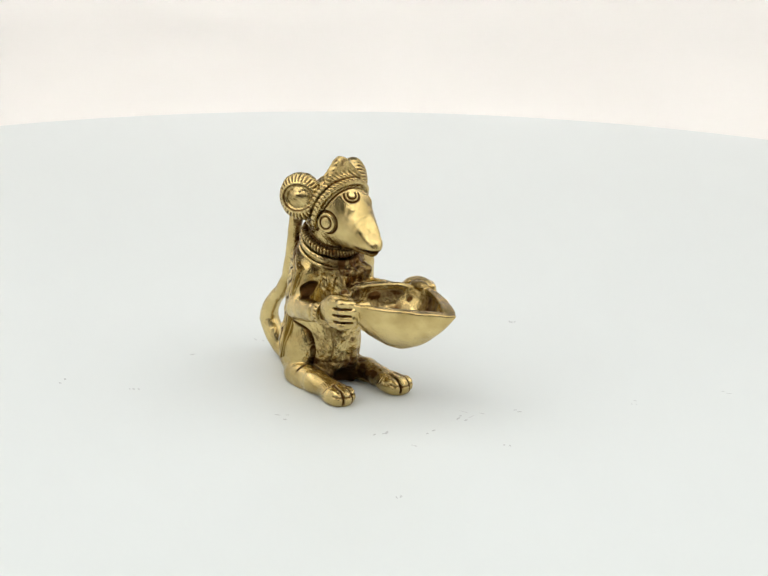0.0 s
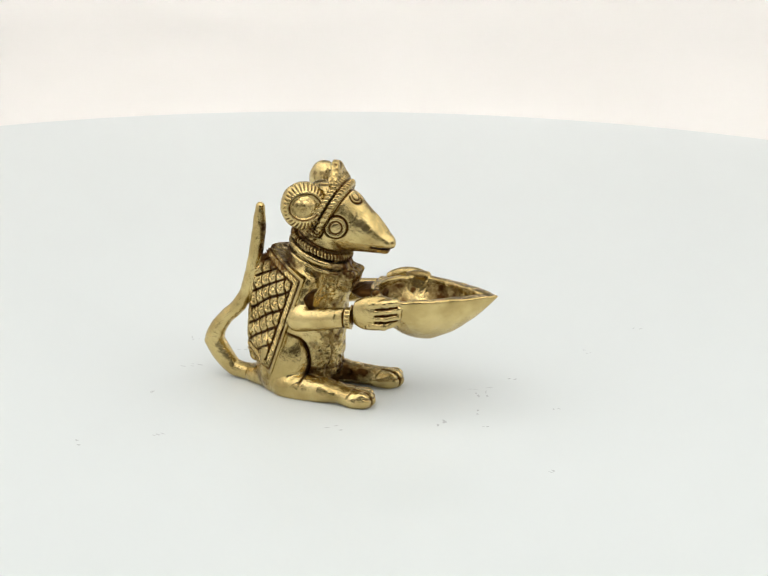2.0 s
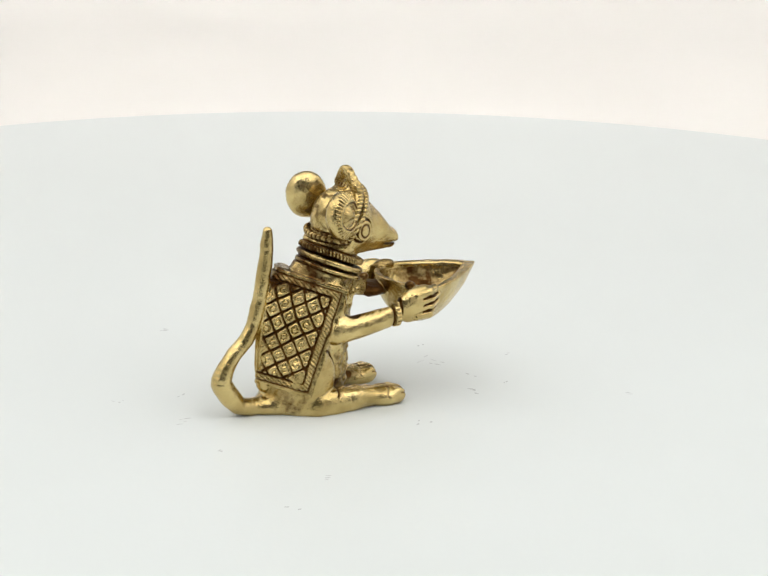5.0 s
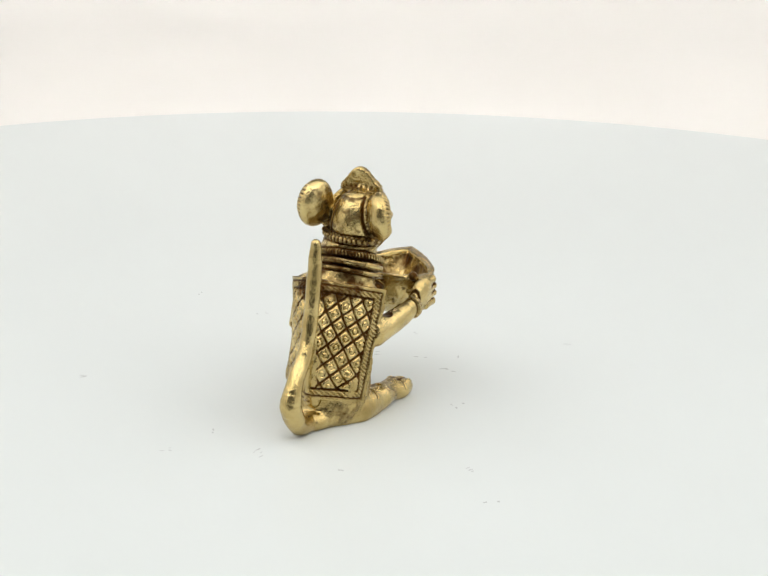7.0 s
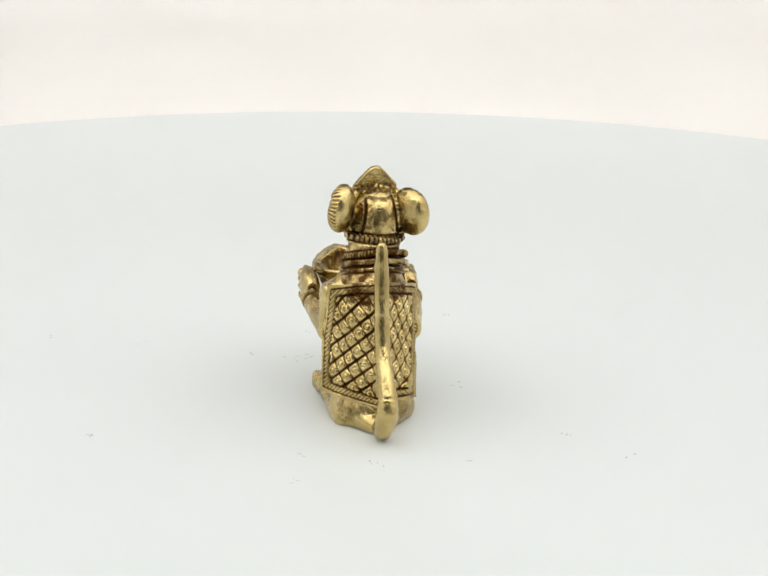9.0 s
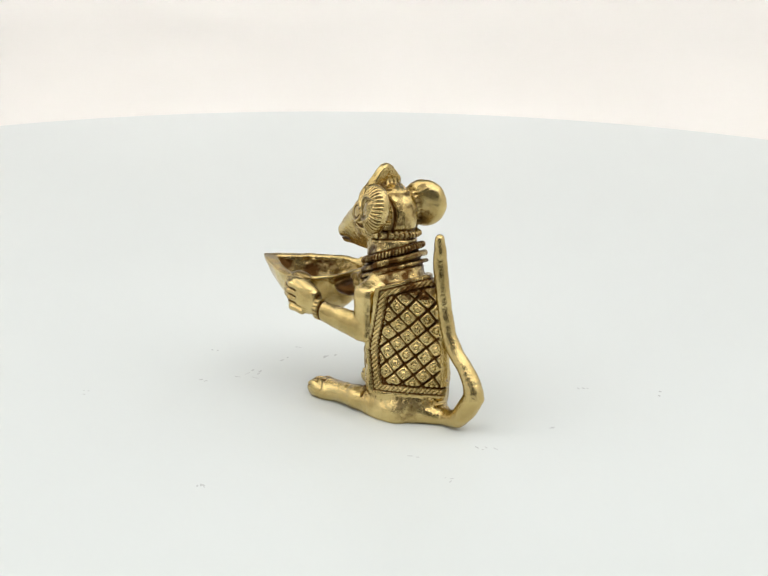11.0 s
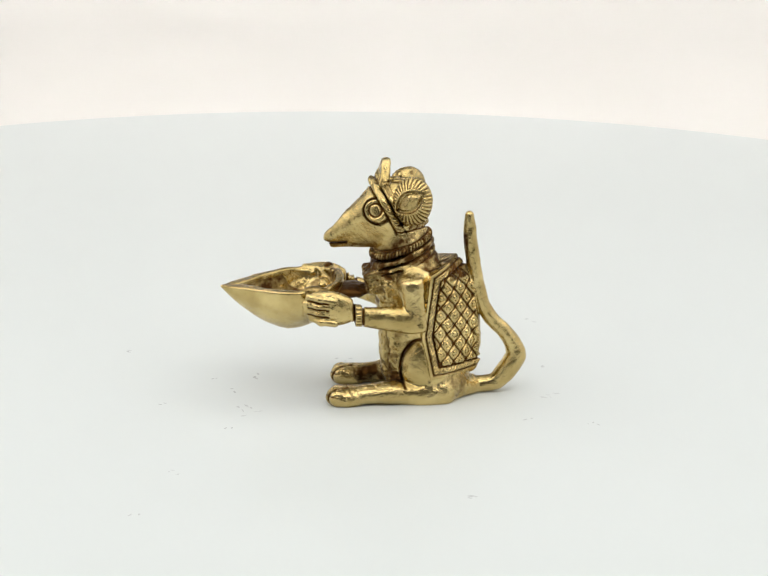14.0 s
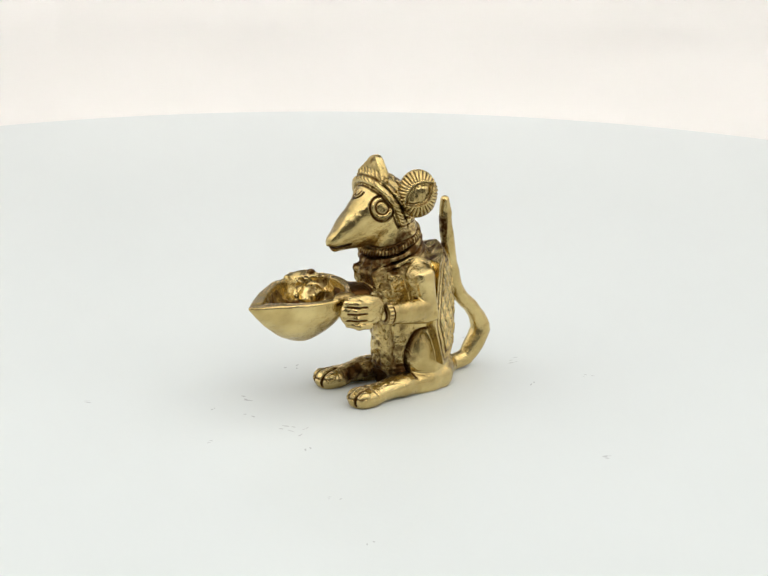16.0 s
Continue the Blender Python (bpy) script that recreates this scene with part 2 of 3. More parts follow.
# trunk: heights, back, front, half width
TRUNK = np.array([(-2, -24, -7, 8.5), (2, -25.4, -6, 9.6), (6, -26.4, -4.9, 9.2), (12, -26.8, -4.4, 9.0), (18, -26.2, -4.2, 9.0), (24, -25.4, -3.4, 8.9),
                  (28, -24.2, -2.4, 9.0), (31, -22.4, -2.2, 8.4), (33, -19.4, -2.8, 7.2), (36, -17.2, -4.4, 6.2), (39, -16.2, -5.5, 5.4), (42, -15, -6.5, 4)])


def trunk(x, y, z):
    zz = np.ravel(z)
    b, f, w = (np.interp(zz, TRUNK[:, 0], TRUNK[:, i]).astype(np.float32)[None, None, :] for i in (1, 2, 3))
    mid = b + 0.5 * (f - b)
    a = np.where(x < mid, mid - b, f - mid)
    dx, dy = x - mid, y - 0.4
    slim = np.clip((x - mid) / 4.0, 0, 1)
    w = w * (1 - 0.32 * slim * slim * (3 - 2 * slim))
    p = np.where(x < mid, 1.6, 2.6)
    k0 = (np.abs(dx / a) ** p + np.abs(dy / w) ** p + 1e-9) ** (1 / p)
    k1 = np.sqrt((dx / a ** 2) ** 2 + (dy / w ** 2) ** 2) + 1e-6
    return k0 * (k0 - 1) / k1 * 0.85


# cape: two flat panels that meet on the spine; heights with the spine's line, and each side's front edge
SPINE = np.array([(0, -26.6), (4, -27.4), (7, -28.3), (12, -28.9), (18, -28.5), (24, -28.0), (28, -27.0), (31, -25.5), (34, -23.3), (37, -20.6)])
FRONT = {-1: (np.array([(0, -21.5), (5.6, -19.6), (29.7, -11.1), (37, -9.0)]), np.array([(0, -8.4), (6, -8.9), (18, -10.0), (30, -10.6)])), 1: (np.array([(0, -16.5), (8, -15.6), (17.5, -13.5), (32, -15.2), (37, -16)]), np.array([(0, 12.0), (8, 12.0), (20, 11.2), (31, 10.4)]))}


def panel(side):
    """Distance from one panel's outer face (inside below zero), and the run along it from the spine."""
    def f(x, y, z):
        zz = np.ravel(z)
        xs = np.interp(zz, SPINE[:, 0], SPINE[:, 1])[None, None, :]
        edge, yf = FRONT[side]
        xf = np.interp(zz, edge[:, 0], edge[:, 1])[None, None, :]
        yf = np.interp(zz, yf[:, 0], yf[:, 1])[None, None, :]
        lx, ly = xf - xs, yf - 0.3
        l = np.sqrt(lx * lx + ly * ly)
        lx, ly = lx / l, ly / l
        u = (x - xs) * lx + (y - 0.3) * ly
        d = side * (-(x - xs) * ly + (y - 0.3) * lx)
        t = np.clip(u / l, 0, 1)
        return d - (2.6 if side < 0 else 3.3) * t * (1 - t) - 0.3 * t, u
    return f


HEAD_TURN = turn_of(18, 0, 0)
head_form = blend(2.2, ellipsoid((-4.6, 0.2, 45.3), (4.0, 3.7, 3.5)), limb((-2.4, 0.7, 46.0), (5.0, -1.6, 40.6), 3.2, 2.0), ellipsoid((-7.6, -1.8, 45.6), (6.9, 5.9, 7.4), HEAD_TURN), limb((-4.5, -1.9, 44.6), (2.4, -1.9, 41.1), 6.2, 3.25, (1, 0.86, 1)), limb((2.4, -1.9, 41.1), (7.0, -1.9, 38.8), 3.25, 1.75, (1, 0.86, 1)), limb((-4, -1.9, 41), (6.2, -1.9, 37.2), 5.4, 1.0, (1, 0.9, 1)))


def skull(x, y, z):
    """The head with its flat nose bridge."""
    d = head_form(x, y, z)
    e = (x - 4.1) * 0.77 + (y + 3.2) * -0.3 + (z - 43.6) * 0.605
    h = np.maximum(0.5 - np.abs(d - e), 0) / 0.5
    return np.maximum(d, e) + h * h * 0.125


throat = limb((-10.2, -1.2, 34.0), (-8.0, -1.6, 43.0), 6.7, 5.6, (1.0, 0.95, 1))


def paw(c, side):
    """A flat hand on the bowl's flank, with the normal to its outer side."""
    m = facing((0.05, side, -0.1))
    return ellipsoid(c, (6.5, 4.3, 2.4), m @ turn_of(0, 0, -10 * side))


def polygon(pts):
    """Signed distance in the x-z plane to a convex outline given clockwise or not."""
    pts = np.array(pts, float)
    c = pts.mean(0)

    def f(x, z):
        d = None
        for a, b in zip(pts, np.roll(pts, -1, 0)):
            n = np.array((b[1] - a[1], a[0] - b[0]))
            n = n / np.linalg.norm(n)
            if n @ (c - a) > 0:
                n = -n
            e = (x - a[0]) * n[0] + (z - a[1]) * n[1]
            d = e if d is None else np.maximum(d, e)
        return d
    return f


CAPE = {-1: polygon([(-33, 36.5), (-22, 34.6), (-10.6, 30.4), (-19.4, 5.4), (-27, 7.4), (-33, 9)]),
        1: polygon([(-33, 36.5), (-22, 34.8), (-15.4, 32.2), (-13.4, 17.5), (-15.6, 7.2), (-27, 6.2), (-33, 6.0)])}


def mouse():
    c = Clay()
    # body, haunches, feet
    c.add((-30, -12, 0), (0, 12, 41), trunk, 0)
    for side, hx, hz, rx, rz in ((-1, -17.2, 8.6, 6.3, 7.6), (1, -14.9, 8.4, 5.9, 7.6)):
        c.add((-25, -13, 0), (-8, 13, 17), ellipsoid((hx, 6.0 * side + 0.3, hz), (rx, 3.5, rz)), 0.3)
    for side, toe, ty in ((-1, 3.6, -8.5), (1, 5.7, 7.3)):
        c.add((-26, -13, 0), (10, 13, 7), blend(1.5, limb((-15.8 if side < 0 else -19.2, 6.7 * side, 2.5), (-7, (7.0 * side + ty) / 2, 2.5), 3.0, 2.7, (1, 1.05, 0.95)),
              limb((-7, (7.0 * side + ty) / 2, 2.6), (toe, ty, 1.8), 2.8, 2.3, (1, 1.15, 0.95)), ellipsoid((toe - 1.6, ty, 1.7), (4.4, 3.5, 2.4)), ellipsoid((-12.8 if side < 0 else -14.8, 7.0 * side, 1.8), (7.0, 3.1, 3.9))), 0.5)
    for side, hx, hz, rx, rz in ((-1, -17.2, 8.6, 6.3, 7.6), (1, -14.9, 8.4, 5.9, 7.6)):
        def crease(x, y, z, hx=hx, hz=hz, rx=rx, rz=rz, side=side):
            rho = np.sqrt(((x - hx) / rx) ** 2 + ((z - hz) / rz) ** 2)
            return 0.4 * groove(rho - 1.0, 0.06) * (side * y > 3.5) * (x > hx - 1) * (z > 4)
        c.engrave((-22, -12, 3), (-6, 12, 18), crease, 0.8)
        # shade of the fold between haunch, belly and arm, painted onto the flank
        c.stain_shade((-14, -12, 6), (-5, 12, 20), lambda x, y, z: np.clip(0.14 + 0.3 * bump_noise(x, y, z, 3.2), 0, 0.5) * (np.sqrt(((x - hx) / rx) ** 2 + ((z - hz) / rz) ** 2) > 1.03) * (np.abs(y) > 3.8))
    # the rump runs down into the root of the tail
    c.add((-30, -10, 0), (-14, 10, 8), blend(1.5, limb((-19.5, 6.2, 2.3), (-27, 1.2, 1.9), 2.9, 2.1), limb((-16.0, -5.9, 2.3), (-27, -0.6, 1.9), 2.8, 2.1), ellipsoid((-19.5, 0.3, 4.2), (6.2, 8.6, 4.6))), 1.2)
    c.add((-25, 4, 0), (-20, 9, 5), ellipsoid((-22.3, 5.6, 2.2), (1.3, 1.6, 1.9)), 0.5, 0.2)
    # the dip between the legs, its shade painted in as dark brown
    c.cut((-12, -5, 0), (2, 5, 7), ellipsoid((-4.6, 0.0, 0.6), (5.6, 3.9, 4.6)), 0.8, 0.9)
    # neck and head
    c.add((-18, -9, 30), (-1, 7, 45), throat, 1.2)
    c.add((-16, -10, 33), (11, 6, 54), skull, 0.8)
    c.add((4, -5, 36), (10, 1, 42), ellipsoid((6.9, -1.8, 39.0), (1.5, 1.45, 1.25)), 1.4)
    # upper arms, forearms
    c.add((-16, -15, 15), (-4, -5, 34), blend(2.0, limb((-11.2, -6.9, 28.6), (-12.6, -8.3, 20.8), 2.5, 2.5), limb((-12.4, -9.1, 19.9), (0.5, -12.6, 22.9), 2.9, 2.3)), 0.4)
    c.add((-18, -15, 15), (4, -5, 30), limb((-12.4, -9.1, 19.9), (0.5, -12.6, 22.9), 2.9, 2.3, (1, 0.85, 1.05)), 0.3)
    c.add((-16, 5, 15), (-4, 15, 34), block((-11.6, 9.2, 24.8), (2.6, 2.7, 6.5), 1.5, turn_of(6, 5, 0)), 1.0)
    c.add((-15, 3, 24), (-7, 12, 34), ellipsoid((-10.9, 7.2, 29.6), (3.3, 4.2, 2.9), turn_of(-35, 0, 0)), 1.5)
    c.add((-12, 7, 16), (4, 15, 28), limb((-10.0, 10.4, 21.5), (1.2, 11.9, 23.2), 3.1, 2.3, (1, 0.8, 1.02)), 0.5)
    for side in (-1, 1):
        c.add((-17, -11, 24), (-5, 12, 35), ellipsoid((-11.6, 4.9 * side, 29.0), (3.2, 4.2, 4.0), turn_of(-25 * side, 0, 0)), 0.8)
    # hollow in the right arm's crook, with its shade painted in dark brown
    c.cut((-12, -15, 22), (-3, -5, 30), lambda x, y, z: ellipsoid((-8.6, -9.2, 25.3), (2.2, 3.4, 1.8), turn_of(10, 14, 0))(x, y, z) + 0.2 * lumps(x, y, z, 1.6), 0.4, 0.85)
    # bowl: leaf plan with a pointed lip
    px = 4.0 + 29.5 * np.linspace(0, 1, 160) ** 1.5
    pw = np.where(px < 14, 10.9 * np.sqrt(np.maximum(1 - ((14 - px) / 10.05) ** 2, 0)), 10.9 * (1 - (np.maximum(px - 14, 0) / 19.7) ** 1.5)) + 0.25
    pd = np.where(px < 17, 11.6 * np.sqrt(np.maximum(1 - ((17 - px) / 13.1) ** 2, 0)), 11.6 * (1 - (np.maximum(px - 17, 0) / 16.7) ** 1.65)) + 0.3

    def leaf(shrink):
        def f(x, y, z):
            xs = np.clip(np.ravel(x), px[0], px[-1])
            w = np.maximum(np.interp(xs, px + shrink * np.linspace(1, -1.6, 160), pw) - shrink, 0.05)[:, None, None]
            e = np.maximum(np.interp(xs, px + shrink * np.linspace(1, -1.6, 160), pd) - shrink, 0.05)[:, None, None]
            dy, dz = y + 2.0 - 0.135 * (x - 13), 28.2 - z
            k0 = (np.abs(dy / w) ** 1.55 + np.abs(dz / e) ** 1.55 + 1e-9) ** (1 / 1.55)
            k1 = np.sqrt((dy / w ** 2) ** 2 + (dz / e ** 2) ** 2) + 1e-6
            d = k0 * (k0 - 1) / k1 * 0.85
            return np.maximum(np.maximum(d, px[0] + shrink - x), x - px[-1] + 1.5 * shrink)
        return f

    def rim(x, y, z):
        return z - (28.4 + 0.012 * (x - 13) ** 2 * (x < 13) - 0.03 * np.maximum(x - 22, 0) + 0.07 * np.sin(0.7 * x + 0.4 * y))

    def bowl(x, y, z):
        outer, inner, top = leaf(0.0)(x, y, z), leaf(1.8)(x, y, z), rim(x, y, z)
        h = np.maximum(0.8 - np.abs(outer - top), 0) / 0.8
        d = np.maximum(outer, top) + h * h * 0.2
        e = -np.maximum(inner, 27.4 - 9.4 - z + 0 * x)
        h = np.maximum(0.8 - np.abs(d - e), 0) / 0.8
        return np.maximum(d, e) + h * h * 0.2
    c.add((3, -13, 14), (36, 13, 31), bowl, 0.25)
    c.stain_shade((4, -9, 17), (31, 9, 27), lambda x, y, z: np.clip(0.3 + 0.45 * bump_noise(x, y, z, 7), 0.0, 0.7) * (leaf(1.0)(x, y, z) < 0))
    # paws, finger tips over the rim, thumb inside
    c.add((0, -17, 18), (16, -9, 31), paw((7.6, -12.5, 24.8), -1), 0.4)
    c.add((0, 9, 18), (16, 17, 31), paw((8.2, 11.0, 25.0), 1), 0.4)
    for side, hx, hy, hz in ((-1, 6.6, 13.9, 24.7), (1, 7.1, 12.4, 24.5)):
        for k, long in ((-1, 5.4), (0, 6.6), (1, 6.9), (2, 6.0)):
            zz = hz + 1.75 * k - 1.0
            tilt = 0.14
            a, b, e = (hx, side * hy, zz), (hx + 0.6 * long, side * (hy + 0.05), zz + tilt * 0.6 * long), (hx + long, side * (hy - 1.3), zz + tilt * long)
            c.add(np.minimum(a, e) - 2.5, np.maximum(a, e) + 2.5, blend(0.6, limb(a, b, 0.9, 0.95), limb(b, e, 0.95, 0.8)), 0.25)
    c.add((3, -14, 26), (14, -6, 32), ellipsoid((7.0, -10.4, 28.8), (1.1, 1.0, 1.0)), 0.4, 0.6)
    c.add((6, 6, 26), (18, 13, 32), ellipsoid((11.5, 8.3, 28.6), (3.0, 1.3, 0.9)), 0.5, 0.35)
    c.add((5, -10, 20), (14, -3, 29), blend(1.0, ellipsoid((9.8, -7.2, 24.9), (2.4, 2.6, 2.2)), ellipsoid((7.8, -6.9, 25.0), (1.5, 2.0, 1.7)), ellipsoid((11.0, -6.6, 24.2), (2.0, 2.0, 1.6))), 0.8)
    c.engrave((4, -11, 21), (15, -3, 29), lambda x, y, z: 0.22 * bump_noise(x, y, z, 2.2) * (np.sqrt((x - 9.3) ** 2 + (y + 7) ** 2) < 4.2), 0.5)
    c.engrave((5, -12, 17), (31, 9, 27.5), lambda x, y, z: 0.14 * bump_noise(x, y, z, 2.7) * (np.abs(leaf(1.8)(x, y, z)) < 0.8), 0.5)
    # the dark of a hole, painted as a spot on the bowl's inner wall
    c.stain_shade((7, 3, 22), (14, 9, 28), lambda x, y, z: 1.0 * (np.sqrt((x - 10.6) ** 2 + (y - 6.8) ** 2 + (z - 25) ** 2) < 1.5))
    # the forearms' fillet to the bowl's back
    c.add((0, -8, 22), (7, 8, 29), ellipsoid((2.2, 0, 26.2), (4.5, 4.5, 1.6)), 0.8, 0.7)
    # ears
    for at, n, hollow, lean, leaf_like, broad in (((-11.1, -9.6, 48.0), (0.5, -0.86, 0.08), (3.8, 3.2), 8, 0.0, 5.3), ((-11.1, 7.1, 49.4), (0.44, 0.88, 0.12), (4.3, 2.5), 36, 1.0, 4.8)):
        m = facing(n)
        at = np.array(at)
        c.add(at - 7, at + 7, ellipsoid(at - 0.3 * m[:, 2], (broad, 5.7, 3.1), m), 0.9)
        cl, sl = math.cos(radians(lean)), math.sin(radians(lean))

        def rho_of(x, y, z, at=at, m=m, hollow=hollow, leaf_like=leaf_like, cl=cl, sl=sl):
            a, b, e = inside_of(at, m, x, y, z)
            u, v = (a * cl + b * sl) / hollow[0], (b * cl - a * sl) / hollow[1]
            round_one = np.sqrt(u * u + v * v)
            return round_one + leaf_like * (np.sqrt((np.abs(v) + u * u) ** 2 + 0.02) - round_one), a, b, e

        def hollowed(x, y, z, rho_of=rho_of):
            rho, a, b, e = rho_of(x, y, z)
            floor = np.clip((1.0 - rho) / 0.18, 0, 1) * 0.95
            lobe = np.clip(1 - (rho / 0.78) ** 2, 0, 1) * (0.5 + 0.35 * lumps(x, y, z, 1.4))
            return (e > -0.3) * (floor - lobe)

        def hatch(x, y, z, rho_of=rho_of, hollow=hollow):
            rho, a, b, e = rho_of(x, y, z)
            out = np.sqrt((a / 5.1) ** 2 + (b / 5.7) ** 2)
            band = (rho > 1.16) * (out < 0.96) * (e > -0.5)
            ring = groove(rho - 0.97, 0.09) * (e > 0.0)
            return band * 0.24 * np.clip(np.cos(32 * np.arctan2(b, a) + 0.8 * lumps(x, y, z, 2.0)), -0.2, 1) + 0.28 * ring
        c.engrave(at - 6.5, at + 6.5, hollowed, 0.22)
        c.engrave(at - 6.5, at + 6.5, hatch, 0.75)
    # crown: a small pointed plate on a stepped foot
    def crown(x, y, z):
        h = np.clip((z - 53.2) / 4.6, 0, 1)
        wide = 4.2 * (1 - h) ** 0.9 + 0.75
        a, b = np.abs(x + 4.9 + 0.16 * (z - 52)) - (1.25 - 0.35 * h), (np.abs(y + 2.0 + 0.04 * (z - 52)) - wide) * 0.8
        e = np.sqrt(np.maximum(a + 0.6, 0) ** 2 + np.maximum(b + 0.6, 0) ** 2) - 0.6
        q = np.maximum(e, (z - 57.6) * 0.8)
        g = np.maximum(1.0 - np.abs(e - (z - 57.6) * 0.8), 0)
        return q + 0.25 * g * g
    c.add((-10, -8, 50), (-1, 5, 59), blend(0.8, crown, ellipsoid((-4.8, -2.0, 52.2), (2.1, 4.9, 1.6))), 0.4, 0.1)
    c.engrave((-10, -8, 51), (-1, 5, 58), lambda x, y, z: 0.16 * np.clip(bump_noise(x, y, z, 1.7), 0, 1), 0.7)

    c.engrave((-9, -7, 51), (-5.5, 3, 54.5), lambda x, y, z: 0.3 * groove(z - 53.0, 0.6) * np.clip(np.cos(6.28 * y / 1.3), 0, 1) + 0.2 * groove(z - 52.2, 0.3), 0.8)

    # eyes: ring cuts round a domed pupil
    for at, n, big in (((-3.76, -8.1, 42.9), (0.32, -0.93, 0.02), 2.75), ((-2.85, 4.0, 46.5), (0.46, 0.76, 0.42), 2.9)):
        m = facing(n)
        at = np.array(at)
        c.add(at - 3, at + 3, ellipsoid(at - (0.55 if at[1] < 0 else 0.25) * m[:, 2], (big * 0.92, big * 0.92, 0.4), m), 0.3)

        def rings(x, y, z, at=at, m=m, big=big):
            a, b, e = inside_of(at, m, x, y, z)
            rho = np.sqrt(a * a + b * b)
            return (np.abs(e) < 2.4) * (0.5 * groove(rho - big, 0.36) - 0.1 * groove(rho - big * 0.8, 0.3) + 0.4 * groove(rho - big * 0.54, 0.32) - 0.1 * np.clip(1 - (rho / (big * 0.38)) ** 2, 0, 1))
        c.engrave(at - 4, at + 4, rings)
    # round mark on the brow, under the band
    brow, mb = np.array((-0.6, -2.5, 49.6)), facing((0.77, -0.2, 0.605))

    def brow_mark(x, y, z):
        a, b, e = inside_of(brow, mb, x, y, z)
        rho = np.sqrt(a * a + b * b)
        return (np.abs(e) < 2.0) * (0.45 * groove(rho - 1.9, 0.36) + 0.4 * groove(rho - 1.05, 0.3)) * (b < 0.6)
    c.engrave(brow - 3, brow + 3, brow_mark)
    # head band: two twisted cords before the ears
    def band_plane(off):
        n = np.array((0.875, 0.0, -0.485))
        return lambda x, y, z: (x + 3.6 + 0.06 * np.maximum(y + 2, 0)) * n[0] + (z - 52.0) * n[2] - off
    for off, r in ((0.95, 0.92), (-0.95, 0.95)):
        c.add((-11, -11, 40.8), (-1, 7, 54), cord(head_form, band_plane(off), r, 0.85), 0.1)
    c.engrave((-13, -11, 39), (1, 7, 56), lambda x, y, z: ((np.abs(band_plane(-0.95)(x, y, z)) < 0.8) | (np.abs(band_plane(0.95)(x, y, z)) < 0.7)) * (np.abs(skull(x, y, z)) < 2.6) * 0.17 * np.clip(np.cos(6.28 * (z * 0.8 + y * 0.75) / 0.95), -0.3, 1)
              + 0.3 * groove(band_plane(0.0)(x, y, z), 0.24) * (np.abs(skull(x, y, z)) < 1.8) + 0.35 * groove(band_plane(2.0)(x, y, z), 0.3) * (np.abs(skull(x, y, z)) < 0.8), 1.0)
    # plate on the back of the head, edged with punched cords
    c.engrave((-17, -8, 43), (-9.5, 4, 54), lambda x, y, z: 0.4 * groove(np.abs(y + 2.0) - 2.7 - 0.14 * (54 - z), 0.4) + 0.22 * groove(np.abs(y + 2.0) - 3.6 - 0.14 * (54 - z), 0.5) * np.clip(np.cos(6.28 * z / 0.9), 0, 1) + 0.2 * groove(z - 51.5, 0.4) * (np.abs(y + 2.0) < 3), 0.9)
    # nape band
    nape = lambda x, y, z: z - 42.6 + 0.12 * (x + 15) - 0.1 * y
    c.add((-18, -9, 41), (-11, 6, 45), cord(blend(3, skull, throat), nape, 0.75, 0.25), 0.15, 0.3)
    c.engrave((-18, -9, 40), (-8, 6, 46), lambda x, y, z: (np.abs(nape(x, y, z)) < 0.8) * 0.25 * np.clip(np.cos(6.28 * y / 1.0), -0.3, 1) + 0.3 * groove(nape(x, y, z) - 1.0, 0.3) + 0.3 * groove(nape(x, y, z) + 1.0, 0.3), 0.9)
    # mouth and nostrils
    c.cut((2.5, -6, 36), (9.5, 3, 40), lambda x, y, z: np.maximum(np.abs(z - 37.55 - 0.02 * (x - 8) ** 2) - 0.24, 3.6 - x), 0.15, 0.9)
    c.cut((7, -5, 34), (10, 2, 38), lambda x, y, z: np.maximum(7.5 - x, z - 37.5), 0.4)
    for s in (-1, 1):
        c.cut((7, -4, 38), (10, 0, 40), ellipsoid((8.2, -1.9 + 0.75 * s, 39.0), (0.4, 0.22, 0.25)), 0.15, 0.3)
    # collar: two cords and a beaded ring on the throat, low in front
    for off, r, bead in ((2.1, 0.8, 1), (0.1, 0.75, 0), (-1.6, 0.5, 0)):
        plane = lambda x, y, z, off=off: (z - 34.9) * 0.927 + (x + 9.5) * 0.375 - off + 0.28 * lumps(x, y, z + off, 5.5)
        neck = lambda x, y, z: limb((-10.6, -1.2, 32.0), (-8.2, -1.5, 43.0), 7.3, 5.8)(x, y, z)
        c.add((-20, -11, 29), (1, 9, 42), cord(neck, plane, r, 0.35), 0.2, 0.1)
        if bead:
            c.engrave((-20, -11, 29), (1, 9, 42), lambda x, y, z: (np.abs(plane(x, y, z)) < 0.75) * (np.abs(neck(x, y, z)) < 2) * 0.3 * np.clip(np.cos(58 * np.arctan2(y + 1.3, x + 9.4)), -0.3, 1), 0.9)
        c.engrave((-20, -11, 29), (1, 9, 42), lambda x, y, z: (np.abs(neck(x, y, z)) < 1.2) * 0.35 * (groove(plane(x, y, z) - r - 0.15, 0.28) + groove(plane(x, y, z) + r + 0.15, 0.28)), 1.0)
